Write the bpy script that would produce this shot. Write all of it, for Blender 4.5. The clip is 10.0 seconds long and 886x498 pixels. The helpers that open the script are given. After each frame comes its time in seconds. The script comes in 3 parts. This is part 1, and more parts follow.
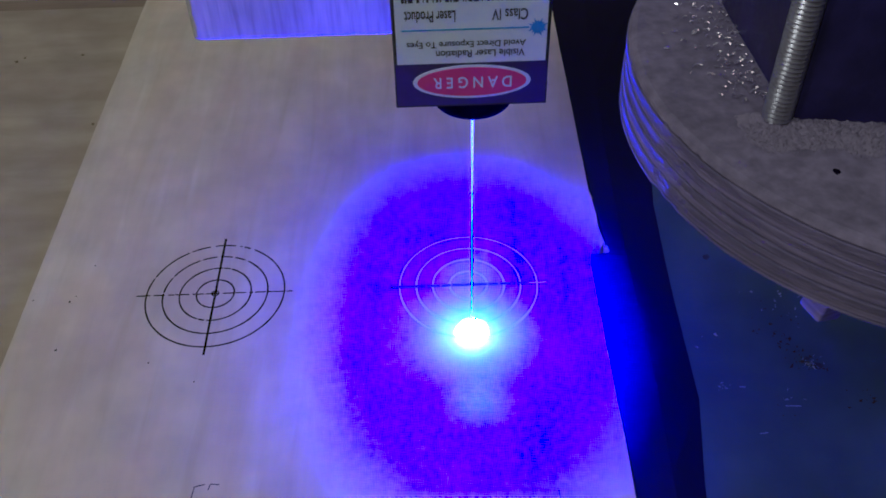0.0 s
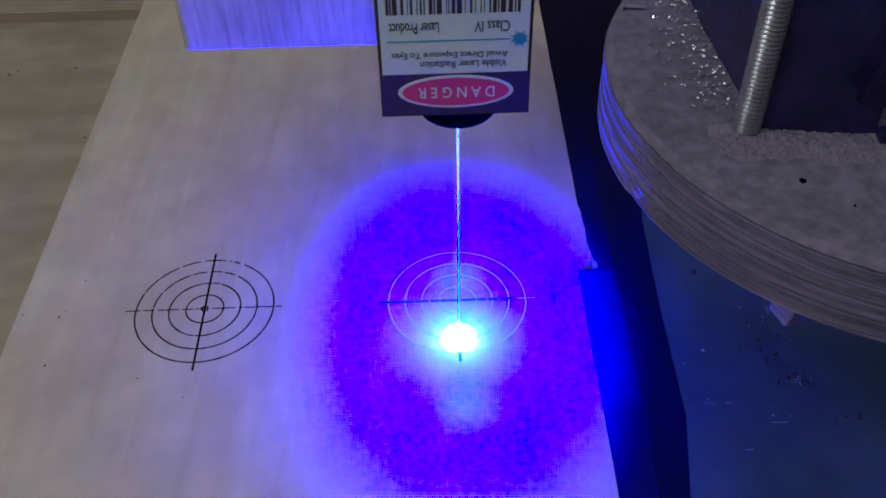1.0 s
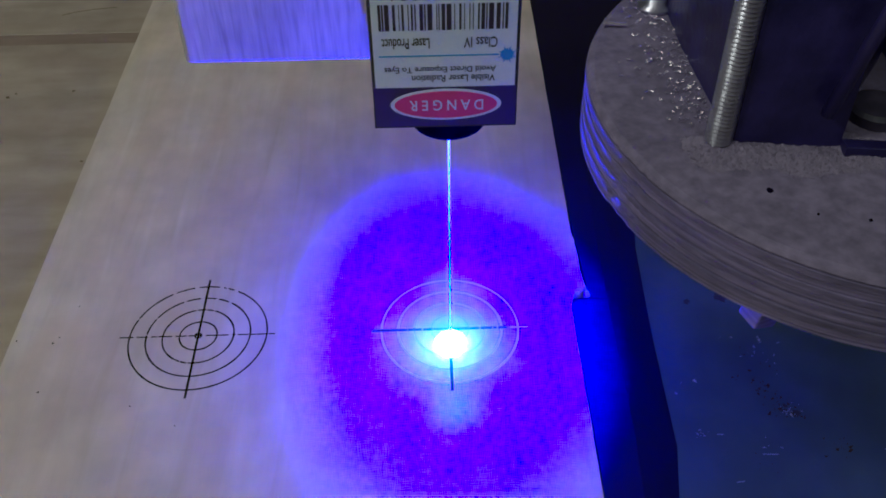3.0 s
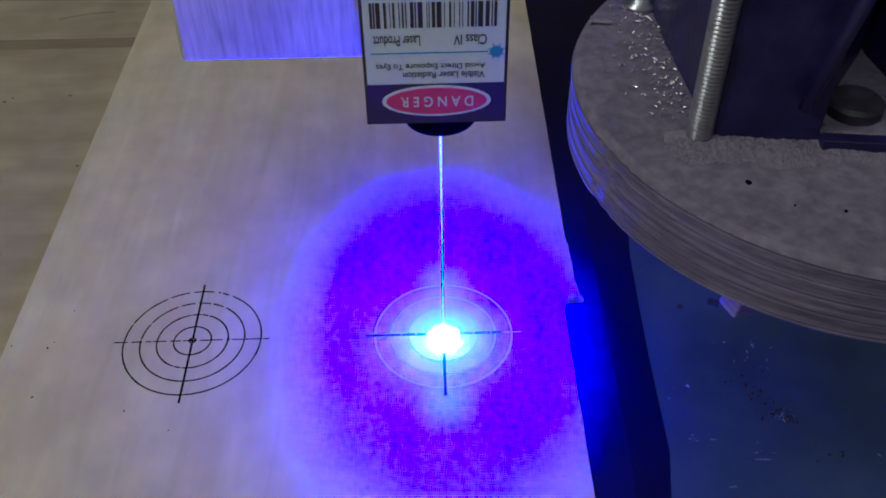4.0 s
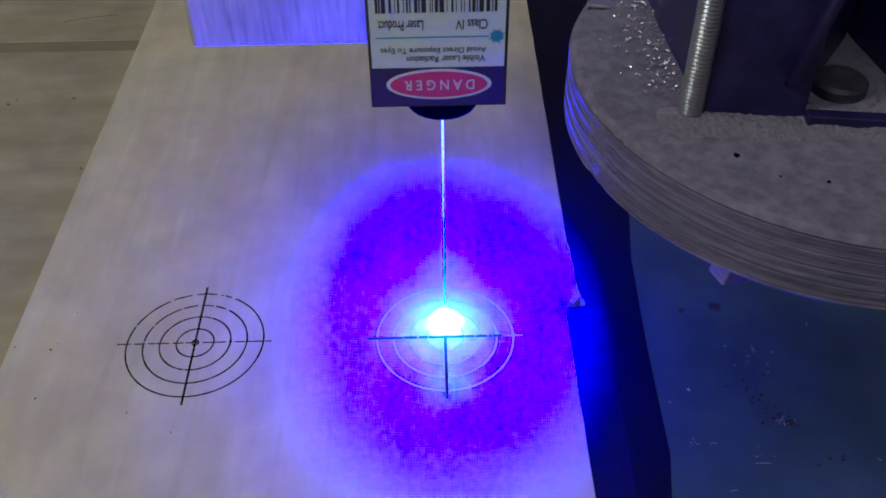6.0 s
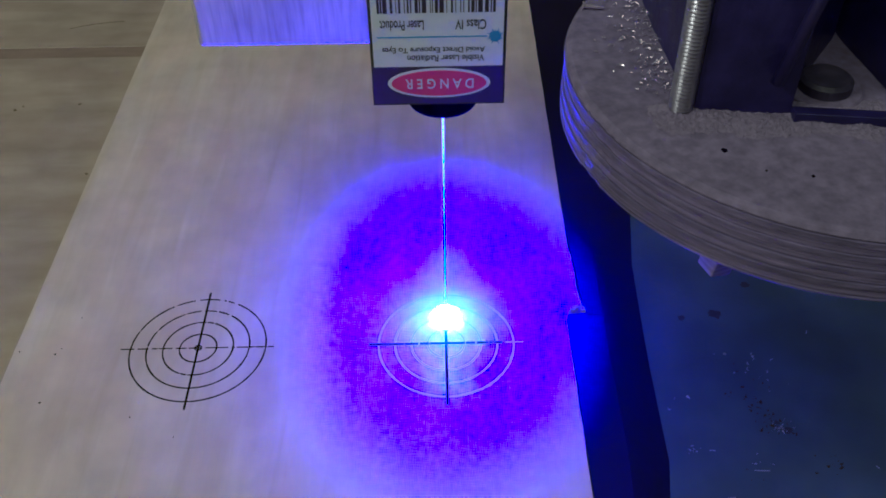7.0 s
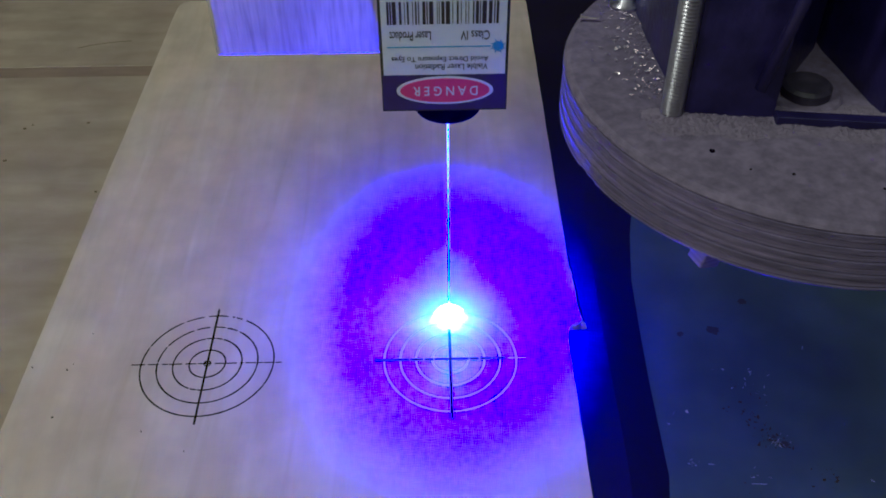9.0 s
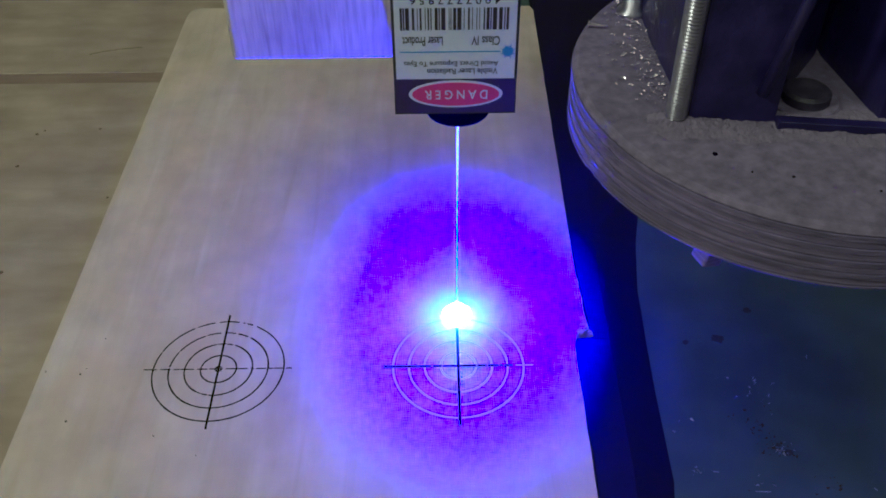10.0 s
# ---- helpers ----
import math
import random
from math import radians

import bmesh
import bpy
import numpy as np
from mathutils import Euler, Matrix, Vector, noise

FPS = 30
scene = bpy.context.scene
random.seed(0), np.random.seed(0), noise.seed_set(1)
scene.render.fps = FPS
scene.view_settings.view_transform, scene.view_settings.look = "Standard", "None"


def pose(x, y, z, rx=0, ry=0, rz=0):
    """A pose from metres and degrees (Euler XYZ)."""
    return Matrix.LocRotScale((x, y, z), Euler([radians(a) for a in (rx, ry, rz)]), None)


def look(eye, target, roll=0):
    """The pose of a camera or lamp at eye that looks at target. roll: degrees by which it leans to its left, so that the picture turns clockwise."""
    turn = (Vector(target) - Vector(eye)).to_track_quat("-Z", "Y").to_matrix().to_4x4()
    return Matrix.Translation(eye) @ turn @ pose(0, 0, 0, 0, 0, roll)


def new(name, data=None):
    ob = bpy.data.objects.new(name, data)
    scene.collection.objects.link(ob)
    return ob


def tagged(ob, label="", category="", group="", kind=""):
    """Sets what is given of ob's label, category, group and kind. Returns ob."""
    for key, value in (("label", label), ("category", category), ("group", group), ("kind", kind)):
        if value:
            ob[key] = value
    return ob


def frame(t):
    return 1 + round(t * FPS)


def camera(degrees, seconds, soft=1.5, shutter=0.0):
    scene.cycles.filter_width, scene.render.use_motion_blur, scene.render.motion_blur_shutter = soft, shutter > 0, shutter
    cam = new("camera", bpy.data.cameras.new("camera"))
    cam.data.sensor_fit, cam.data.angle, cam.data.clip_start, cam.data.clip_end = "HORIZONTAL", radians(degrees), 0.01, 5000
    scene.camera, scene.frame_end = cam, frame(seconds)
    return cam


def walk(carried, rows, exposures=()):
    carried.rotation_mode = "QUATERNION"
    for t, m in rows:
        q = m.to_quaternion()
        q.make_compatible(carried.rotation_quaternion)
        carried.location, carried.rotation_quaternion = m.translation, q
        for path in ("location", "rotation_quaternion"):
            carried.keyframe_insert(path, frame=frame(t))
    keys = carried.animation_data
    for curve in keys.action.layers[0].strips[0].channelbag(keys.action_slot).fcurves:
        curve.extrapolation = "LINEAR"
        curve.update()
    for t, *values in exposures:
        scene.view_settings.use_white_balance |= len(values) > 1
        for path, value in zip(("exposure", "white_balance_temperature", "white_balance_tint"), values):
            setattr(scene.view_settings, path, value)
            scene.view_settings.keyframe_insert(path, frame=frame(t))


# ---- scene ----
# Plan numbers are in radii of the burned targets; one radius is 22 mm.
# The origin lies on the board's top face, at the centre of the target that is being burned.
U = 0.022

# ---- camera ----
cam = camera(50.56, 10.0, soft=1.8)
# seconds; x, y, z in mm; turn about x, y, z in degrees
PATH = [
    (0, -10.056, -206.39, 218.28, 45.621, 1.107, -1.710), (0.5, -8.659, -204.81, 219.76, 45.722, 1.116, -1.823),
    (1, -7.207, -205.21, 221.35, 45.979, 0.943, -1.774), (1.5, -6.299, -202.67, 221.53, 46.065, 0.776, -1.624),
    (2, -5.694, -201.05, 218.96, 46.217, 0.603, -1.670), (2.5, -5.845, -202.84, 222.62, 46.577, 0.654, -1.571),
    (4, -2.960, -202.81, 226.87, 46.958, 0.643, -1.514), (4.5, -4.481, -203.89, 226.77, 46.976, 0.611, -1.246),
    (5, -2.933, -203.53, 226.91, 47.057, 0.554, -1.288), (5.5, -3.819, -203.41, 227.05, 47.112, 0.503, -1.482),
    (7, -1.833, -204.57, 229.72, 47.421, 0.626, -0.925), (7.5, -1.695, -205.02, 230.83, 47.557, 0.539, -1.126),
    (8, -1.303, -206.44, 231.29, 47.589, 0.684, -0.942), (8.5, -2.242, -207.19, 234.85, 47.955, 0.659, -0.882),
    (9, -4.173, -208.64, 235.85, 48.188, 0.489, -1.030), (9.5, -6.273, -210.94, 241.35, 48.485, 0.565, -0.825),
    (10, -6.159, -210.42, 239.79, 48.377, 0.361, -0.683),
]
EXPOSURES = [(0, -0.28, 2605, 13), (0.5, -0.28, 2605, 12.5), (1, -0.28, 2605, 12), (2.5, -0.26, 2605, 11), (4, -0.14, 2605, 9), (4.5, -0.08, 2605, 4), (5, -0.05, 2605, 8),
             (7, -0.05, 2605, 10), (8, -0.05, 2605, 11), (9, -0.03, 2605, 9), (9.5, 0.0, 2605, 7), (10, 0.04, 2605, 5.5)]
walk(cam, [(t, pose(x / 1000, y / 1000, z / 1000, a, b, c)) for t, x, y, z, a, b, c in PATH], EXPOSURES)

# how far the carriage has travelled along y, in mm
TRAVEL = [(0, -20.41), (0.5, -18.24), (1, -16.04), (1.5, -13.72), (2, -11.35), (2.5, -9.03), (4, -2.51), (4.5, -0.33),
          (5, 1.77), (5.5, 3.92), (7, 11.15), (7.5, 13.43), (8, 15.58), (8.5, 17.48), (9, 19.34), (9.5, 21.31), (10, 23.47)]

# ---- light ----
world = bpy.data.worlds.new("world")
scene.world = world
world.use_nodes = True
world.node_tree.nodes["Background"].inputs[0].default_value = (0.9, 0.6, 0.35, 1)
world.node_tree.nodes["Background"].inputs[1].default_value = 0.02

KEY_WATTS = 5.2              # watts of the unseen warm key light
FILL_WATTS = 15.0            # watts of the unseen soft fill from above
LENS_GLOW = 150000.0      # blue stray light out of the laser's lens
SPOT_GLOW = 160.0      # light scattered by the burning spot
CORE_GLOW = 9500.0      # light thrown upward by the white-hot core
BEAM_GLOW = 12.0       # light scattered sideways by the beam
BLUE = (0.136, 0.0, 1.0)
LOBE_GLOW = 135000.0    # pale side lobes of the diode
WARM = (1.0, 0.463, 0.043)



def area_lamp(name, size, watts, eye, target):
    data = bpy.data.lights.new(name, "AREA")
    data.shape, data.size, data.size_y = "RECTANGLE", size, size
    data.energy, data.color = watts, WARM
    ob = new(name, data)
    ob.matrix_world = look(eye, target)


# Unseen key and fill lights, placed to set the room's brightness.
area_lamp("room_key_light", 0.12, KEY_WATTS, (-0.76, -0.48, 0.78), (0, 0, 0))
area_lamp("room_fill_light", 1.2, FILL_WATTS, (-0.3, -0.45, 1.55), (-0.3, -0.45, 0))

# ---- materials ----


def surface(name, colours, rough=0.6, metal=0.0, scale=(60, 60, 60), detail=6.0, bump=0.0, bump_scale=(400, 400, 400), spec=0.5,
            blotch=0.0, blotch_scale=12.0, vary=0.0, rough_spread=0.12, distort=0.0, tint=None, tint_scale=(20, 20, 20)):
    """Noise-driven colours at two scales, with bump and uneven gloss, in object space."""
    m = bpy.data.materials.new(name)
    m.use_nodes = True
    nt = m.node_tree
    bsdf = nt.nodes["Principled BSDF"]
    co = nt.nodes.new("ShaderNodeTexCoord")

    def noise_node(sc, det, dis=0.0):
        mp = nt.nodes.new("ShaderNodeMapping")
        mp.inputs["Scale"].default_value = sc
        nz = nt.nodes.new("ShaderNodeTexNoise")
        nz.inputs["Scale"].default_value = 1.0
        nz.inputs["Detail"].default_value = det
        nz.inputs["Distortion"].default_value = dis
        nt.links.new(co.outputs["Object"], mp.inputs[0])
        nt.links.new(mp.outputs[0], nz.inputs["Vector"])
        return nz

    fine = noise_node(scale, detail, distort)
    ramp = nt.nodes.new("ShaderNodeValToRGB")
    els = ramp.color_ramp.elements
    while len(els) < len(colours):
        els.new(0.5)
    for i, c in enumerate(colours):
        els[i].position = 0.3 + 0.4 * i / max(1, len(colours) - 1)
        els[i].color = (*c, 1)
    nt.links.new(fine.outputs[0], ramp.inputs[0])
    out = ramp.outputs[0]
    if tint:
        patch = noise_node(tint_scale, 3.0, 0.6)
        mr = nt.nodes.new("ShaderNodeMapRange")
        mr.inputs[1].default_value, mr.inputs[2].default_value = 0.42, 0.68
        mr.inputs[3].default_value, mr.inputs[4].default_value = 0.0, 0.6
        nt.links.new(patch.outputs[0], mr.inputs[0])
        mix = nt.nodes.new("ShaderNodeMix")
        mix.data_type = "RGBA"
        mix.inputs[7].default_value = (*tint, 1)
        nt.links.new(mr.outputs[0], mix.inputs[0])
        nt.links.new(out, mix.inputs[6])
        out = mix.outputs[2]
    if blotch:
        big = noise_node((blotch_scale,) * 3, 3.0)
        mr = nt.nodes.new("ShaderNodeMapRange")
        mr.inputs[1].default_value, mr.inputs[2].default_value = 0.3, 0.7
        mr.inputs[3].default_value, mr.inputs[4].default_value = 1 - blotch, 1 + blotch
        nt.links.new(big.outputs[0], mr.inputs[0])
        mul = nt.nodes.new("ShaderNodeMix")
        mul.data_type, mul.blend_type = "RGBA", "MULTIPLY"
        mul.inputs[0].default_value = 1.0
        nt.links.new(out, mul.inputs[6])
        nt.links.new(mr.outputs[0], mul.inputs[7])
        out = mul.outputs[2]
    if vary:
        info = nt.nodes.new("ShaderNodeObjectInfo")
        mr = nt.nodes.new("ShaderNodeMapRange")
        mr.inputs[3].default_value, mr.inputs[4].default_value = 1 - vary, 1 + vary
        nt.links.new(info.outputs["Random"], mr.inputs[0])
        mul = nt.nodes.new("ShaderNodeMix")
        mul.data_type, mul.blend_type = "RGBA", "MULTIPLY"
        mul.inputs[0].default_value = 1.0
        nt.links.new(out, mul.inputs[6])
        nt.links.new(mr.outputs[0], mul.inputs[7])
        out = mul.outputs[2]
    nt.links.new(out, bsdf.inputs["Base Color"])
    bsdf.inputs["Metallic"].default_value = metal
    bsdf.inputs["Specular IOR Level"].default_value = spec
    rr = nt.nodes.new("ShaderNodeMapRange")
    rr.inputs[3].default_value = max(0.02, rough - rough_spread)
    rr.inputs[4].default_value = min(1.0, rough + rough_spread)
    nt.links.new(fine.outputs[0], rr.inputs[0])
    nt.links.new(rr.outputs[0], bsdf.inputs["Roughness"])
    if bump:
        bn = noise_node(bump_scale, 5.0)
        b = nt.nodes.new("ShaderNodeBump")
        b.inputs["Strength"].default_value = bump
        b.inputs["Distance"].default_value = 0.0006
        nt.links.new(bn.outputs[0], b.inputs["Height"])
        nt.links.new(b.outputs[0], bsdf.inputs["Normal"])
    return m


def glowing(name, colour, strength):
    m = bpy.data.materials.new(name)
    m.use_nodes = True
    b = m.node_tree.nodes["Principled BSDF"]
    b.inputs["Base Color"].default_value = (0.02, 0.02, 0.02, 1)
    b.inputs["Emission Color"].default_value = (*colour, 1)
    b.inputs["Emission Strength"].default_value = strength
    return m


def glare_glow(name, colour, strength, radius, power=2.0, opacity=1.0):
    """Painted glare: a glow that thins out from the middle of its object to the given radius in metres."""
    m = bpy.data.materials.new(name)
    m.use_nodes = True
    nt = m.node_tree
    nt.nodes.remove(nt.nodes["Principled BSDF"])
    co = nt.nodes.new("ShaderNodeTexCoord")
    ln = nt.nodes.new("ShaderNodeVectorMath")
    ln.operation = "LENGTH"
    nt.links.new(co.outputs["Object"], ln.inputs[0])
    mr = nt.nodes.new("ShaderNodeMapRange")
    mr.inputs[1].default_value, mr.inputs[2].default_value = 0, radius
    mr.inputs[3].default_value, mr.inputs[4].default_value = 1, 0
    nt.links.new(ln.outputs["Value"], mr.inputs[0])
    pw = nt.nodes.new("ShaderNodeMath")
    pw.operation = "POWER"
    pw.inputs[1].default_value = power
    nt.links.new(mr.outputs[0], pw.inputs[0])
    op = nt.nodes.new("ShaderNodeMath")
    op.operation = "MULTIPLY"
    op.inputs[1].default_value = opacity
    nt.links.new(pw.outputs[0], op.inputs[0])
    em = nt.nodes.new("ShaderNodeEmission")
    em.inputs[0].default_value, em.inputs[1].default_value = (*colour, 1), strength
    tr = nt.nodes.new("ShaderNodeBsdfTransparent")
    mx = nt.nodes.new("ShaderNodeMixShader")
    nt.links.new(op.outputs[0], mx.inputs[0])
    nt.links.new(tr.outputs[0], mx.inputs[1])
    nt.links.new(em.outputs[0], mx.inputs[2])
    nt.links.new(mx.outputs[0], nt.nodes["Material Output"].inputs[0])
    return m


M_BOARD = surface("pale_birch_plywood", [(0.525, 0.43, 0.275), (0.58, 0.485, 0.35), (0.625, 0.53, 0.415)], 0.62, scale=(130, 14, 60),
                  blotch=0.11, blotch_scale=55, bump=0.05, bump_scale=(1500, 300, 600), distort=1.0,
                  tint=(0.575, 0.445, 0.29), tint_scale=(60, 22, 20))
M_BOARD_EDGE = surface("plywood_edge", [(0.34, 0.25, 0.16), (0.5, 0.4, 0.27)], 0.75, scale=(60, 60, 900), bump=0.4)
M_TABLE = surface("worn_table_wood", [(0.306, 0.247, 0.168), (0.365, 0.296, 0.204), (0.415, 0.337, 0.238)], 0.55, scale=(34, 110, 60),
                  tint=(0.300, 0.228, 0.160), tint_scale=(9, 40, 20), blotch=0.14, blotch_scale=35, bump=0.08, bump_scale=(500, 900, 600), vary=0.04, distort=0.3)
M_SEAM = surface("dark_seam_filler", [(0.21, 0.155, 0.105), (0.27, 0.20, 0.14)], 0.8, scale=(40, 300, 60))
M_CHAR = surface("black_char", [(0.004, 0.003, 0.002), (0.008, 0.006, 0.004)], 0.95, scale=(900, 900, 900), spec=0.0)
M_SCORCH = surface("amber_scorch", [(0.29, 0.37, 0.045), (0.34, 0.43, 0.065)], 0.8, scale=(500, 500, 500), spec=0.1)
M_PLATE = surface("dark_painted_plate", [(0.053, 0.066, 0.079), (0.065, 0.082, 0.097), (0.079, 0.099, 0.115)], 0.5, scale=(40, 40, 40),
                  blotch=0.35, blotch_scale=18, bump=0.12, bump_scale=(700, 700, 700), spec=0.35)
# Blue glare is put into the colour of the dark band beside the board.
M_STRIP = surface("dark_strip_blue_glare", [(0.007, 0.004, 0.036), (0.010, 0.0055, 0.054)], 0.7, scale=(200, 200, 200), spec=0.2)
M_RUST = surface("rusty_stain", [(0.025, 0.012, 0.012), (0.05, 0.026, 0.022)], 0.9, scale=(300, 300, 300), bump=0.5)
M_STAIN = surface("brown_stain", [(0.10, 0.07, 0.045), (0.16, 0.115, 0.075)], 0.85, scale=(300, 300, 300))
M_SMEAR = surface("dull_dark_smear", [(0.028, 0.026, 0.04), (0.045, 0.042, 0.055)], 0.8, scale=(250, 250, 250))
M_FLECK = surface("pale_fleck", [(0.22, 0.2, 0.26), (0.42, 0.38, 0.46)], 0.6, scale=(500, 500, 500))
M_BLOCK = surface("sanded_grey_wood", [(0.36, 0.31, 0.29), (0.47, 0.41, 0.385), (0.55, 0.485, 0.45)], 0.7, scale=(800, 300, 60),
                  blotch=0.2, blotch_scale=45, bump=0.15, bump_scale=(1800, 600, 130))
M_CASE = surface("black_anodised_metal", [(0.012, 0.010, 0.020), (0.022, 0.018, 0.032)], 0.42, scale=(200, 200, 200), spec=0.5)
M_NOZZLE = surface("dull_black_nozzle", [(0.003, 0.002, 0.018), (0.005, 0.003, 0.03)], 0.8, scale=(200, 200, 200), spec=0.0)
M_LINING = surface("bore_lining", [(0.10, 0.10, 0.12), (0.14, 0.14, 0.16)], 0.7, scale=(300, 300, 300))
# Scattered laser blue is mixed into the label's band, paper and red ink.
M_BAND = surface("label_band_blue_lit", [(0.022, 0.009, 0.12), (0.028, 0.012, 0.15)], 0.4, scale=(300, 300, 300))
M_LABEL = surface("white_paper_blue_lit", [(0.66, 0.69, 0.95), (0.71, 0.74, 0.99)], 0.42, scale=(150, 150, 150))
M_PINK = surface("red_ink_blue_lit", [(0.44, 0.017, 0.20), (0.50, 0.021, 0.24)], 0.4, scale=(200, 200, 200))
M_INK = surface("dark_label_ink", [(0.018, 0.012, 0.05), (0.026, 0.018, 0.07)], 0.5, scale=(200, 200, 200))
M_BLUEINK = surface("blue_label_ink", [(0.11, 0.27, 0.80), (0.13, 0.31, 0.88)], 0.5, scale=(200, 200, 200))
# Stray blue laser light is mixed into the disc, sawdust and swarf colours.
M_PLY = surface("plywood_ply_stray_blue", [(0.125, 0.10, 0.32), (0.17, 0.136, 0.42), (0.23, 0.184, 0.52)], 0.85, scale=(45, 45, 1900),
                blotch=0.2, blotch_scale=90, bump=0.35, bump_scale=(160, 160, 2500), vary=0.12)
M_CROSSPLY = surface("dark_cross_ply_stray_blue", [(0.095, 0.075, 0.25), (0.13, 0.104, 0.33), (0.175, 0.14, 0.42)], 0.9, scale=(130, 130, 900),
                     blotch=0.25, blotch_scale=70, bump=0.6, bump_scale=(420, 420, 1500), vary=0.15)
M_DISCTOP = surface("dusty_plywood_stray_blue", [(0.12, 0.095, 0.26), (0.16, 0.128, 0.34), (0.205, 0.164, 0.42)], 0.9, scale=(420, 420, 420),
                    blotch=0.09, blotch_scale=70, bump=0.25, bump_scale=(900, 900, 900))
M_DUST = surface("pale_sawdust_stray_blue", [(0.175, 0.142, 0.33), (0.225, 0.183, 0.41)], 0.95, scale=(700, 700, 700))
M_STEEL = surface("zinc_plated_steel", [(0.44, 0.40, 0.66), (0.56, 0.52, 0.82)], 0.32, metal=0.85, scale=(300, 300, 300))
M_SWARF = surface("bright_swarf_stray_blue", [(0.70, 0.60, 1.0), (0.82, 0.72, 1.0)], 0.16, metal=0.8, scale=(500, 500, 500))
# The bracket is dark steel; blue veiling glare is put into its colour.
M_POST = surface("dark_steel_stray_blue", [(0.013, 0.009, 0.14), (0.027, 0.019, 0.23)], 0.4, scale=(120, 120, 120), blotch=0.3,
                 blotch_scale=60, bump=0.3, bump_scale=(500, 500, 500))
M_BOLT = surface("dusty_dark_bolt", [(0.018, 0.014, 0.06), (0.04, 0.032, 0.11), (0.09, 0.072, 0.18)], 0.55, scale=(160, 160, 160), bump=0.3)
M_WALL = surface("painted_wall", [(0.55, 0.52, 0.48), (0.62, 0.59, 0.55)], 0.85, scale=(3, 3, 3), detail=4)
M_FLOOR = surface("concrete_floor", [(0.22, 0.21, 0.2), (0.32, 0.31, 0.3)], 0.85, scale=(5, 5, 5))
M_LENS = glowing("glowing_lens", BLUE, LENS_GLOW)
# Unseen rings by the lens, added to soften and spread its blue light.
M_EDGE_FILL = glowing("edge_fill_glow", BLUE, 0.008 * LENS_GLOW)
M_WIDE_FILL = glowing("wide_fill_glow", BLUE, 1000.0)
M_CORE = glowing("white_hot_core", (0.3361, 0.0892, 1.0), CORE_GLOW)
M_HOT = glowing("hot_cyan_spot", (0.57, 0.37, 1.0), SPOT_GLOW)
M_LOBE = glowing("side_lobe_emitter", (0.30, 0.64, 0.30), LOBE_GLOW)
for m in (M_LENS, M_EDGE_FILL, M_WIDE_FILL):
    m.cycles.emission_sampling = "FRONT"
M_BEAM = glowing("laser_beam_glow", (0.43, 0.145, 1.0), BEAM_GLOW)
# Glare round the burning spot, made as glowing shells over the board.
M_INNER_GLARE = glare_glow("inner_glare", (0.44, 0.74, 0.30), 1.8, 1.2 * U, 3.0, 0.9)
M_OUTER_GLARE = glare_glow("outer_glare", (0.36, 0.19, 0.35), 1.1, 2.1 * U, 1.8, 0.24)

# ---- mesh helpers ----
ROOT = {}


def thing(name, at, label, category, group="", kind=""):
    """An empty at the base of a thing, at plan numbers at."""
    ob = new(name)
    ob.empty_display_size = 0.01
    ob.location = Vector(at) * U
    ROOT[ob] = Vector(at)
    return tagged(ob, label, category, group, kind)


def finish(name, bm, material, smooth=False):
    for f in bm.faces:
        f.smooth = smooth
    me = bpy.data.meshes.new(name)
    bmesh.ops.recalc_face_normals(bm, faces=bm.faces)
    bm.to_mesh(me)
    bm.free()
    me.materials.append(material)
    return me


def origin_of(ob):
    return ROOT[ob] if ob in ROOT else origin_of(ob.parent)


def part(name, bm, material, parent, label="", smooth=False, kind=""):
    """One mesh under a thing; bm is in plan numbers of the whole place."""
    o = origin_of(parent)
    for v in bm.verts:
        v.co = (v.co - o) * U
    ob = new(name, finish(name, bm, material, smooth))
    ob.parent = parent
    return tagged(ob, label, kind=kind)


def single(name, bm, material, at, label, category="", group="", kind="", smooth=False):
    """A thing that is one mesh."""
    o = Vector(at)
    for v in bm.verts:
        v.co = (v.co - o) * U
    ob = new(name, finish(name, bm, material, smooth))
    ob.location = o * U
    ROOT[ob] = o
    return tagged(ob, label, category, group, kind)


def box(x0, x1, y0, y1, z0, z1, bevel=0.0, seg=2):
    bm = bmesh.new()
    bmesh.ops.create_cube(bm, size=1)
    for v in bm.verts:
        v.co = Vector(((x0 + x1) / 2 + v.co.x * (x1 - x0), (y0 + y1) / 2 + v.co.y * (y1 - y0), (z0 + z1) / 2 + v.co.z * (z1 - z0)))
    if bevel:
        bmesh.ops.bevel(bm, geom=bm.edges[:], offset=bevel, segments=seg, affect="EDGES", profile=0.5)
    return bm


def turned(profile, cx, cy, seg=48, closed=True):
    """A body of revolution about a vertical axis from (radius, z) pairs."""
    bm = bmesh.new()
    rings = []
    for r, z in profile:
        if r < 1e-6:
            rings.append([bm.verts.new((cx, cy, z))])
        else:
            rings.append([bm.verts.new((cx + r * math.cos(2 * math.pi * i / seg), cy + r * math.sin(2 * math.pi * i / seg), z)) for i in range(seg)])
    for a, b in zip(rings, rings[1:]):
        for i in range(seg):
            j = (i + 1) % seg
            if len(a) == 1 and len(b) == 1:
                continue
            if len(a) == 1:
                bm.faces.new((a[0], b[i], b[j]))
            elif len(b) == 1:
                bm.faces.new((a[i], a[j], b[0]))
            else:
                bm.faces.new((a[i], a[j], b[j], b[i]))
    return bm


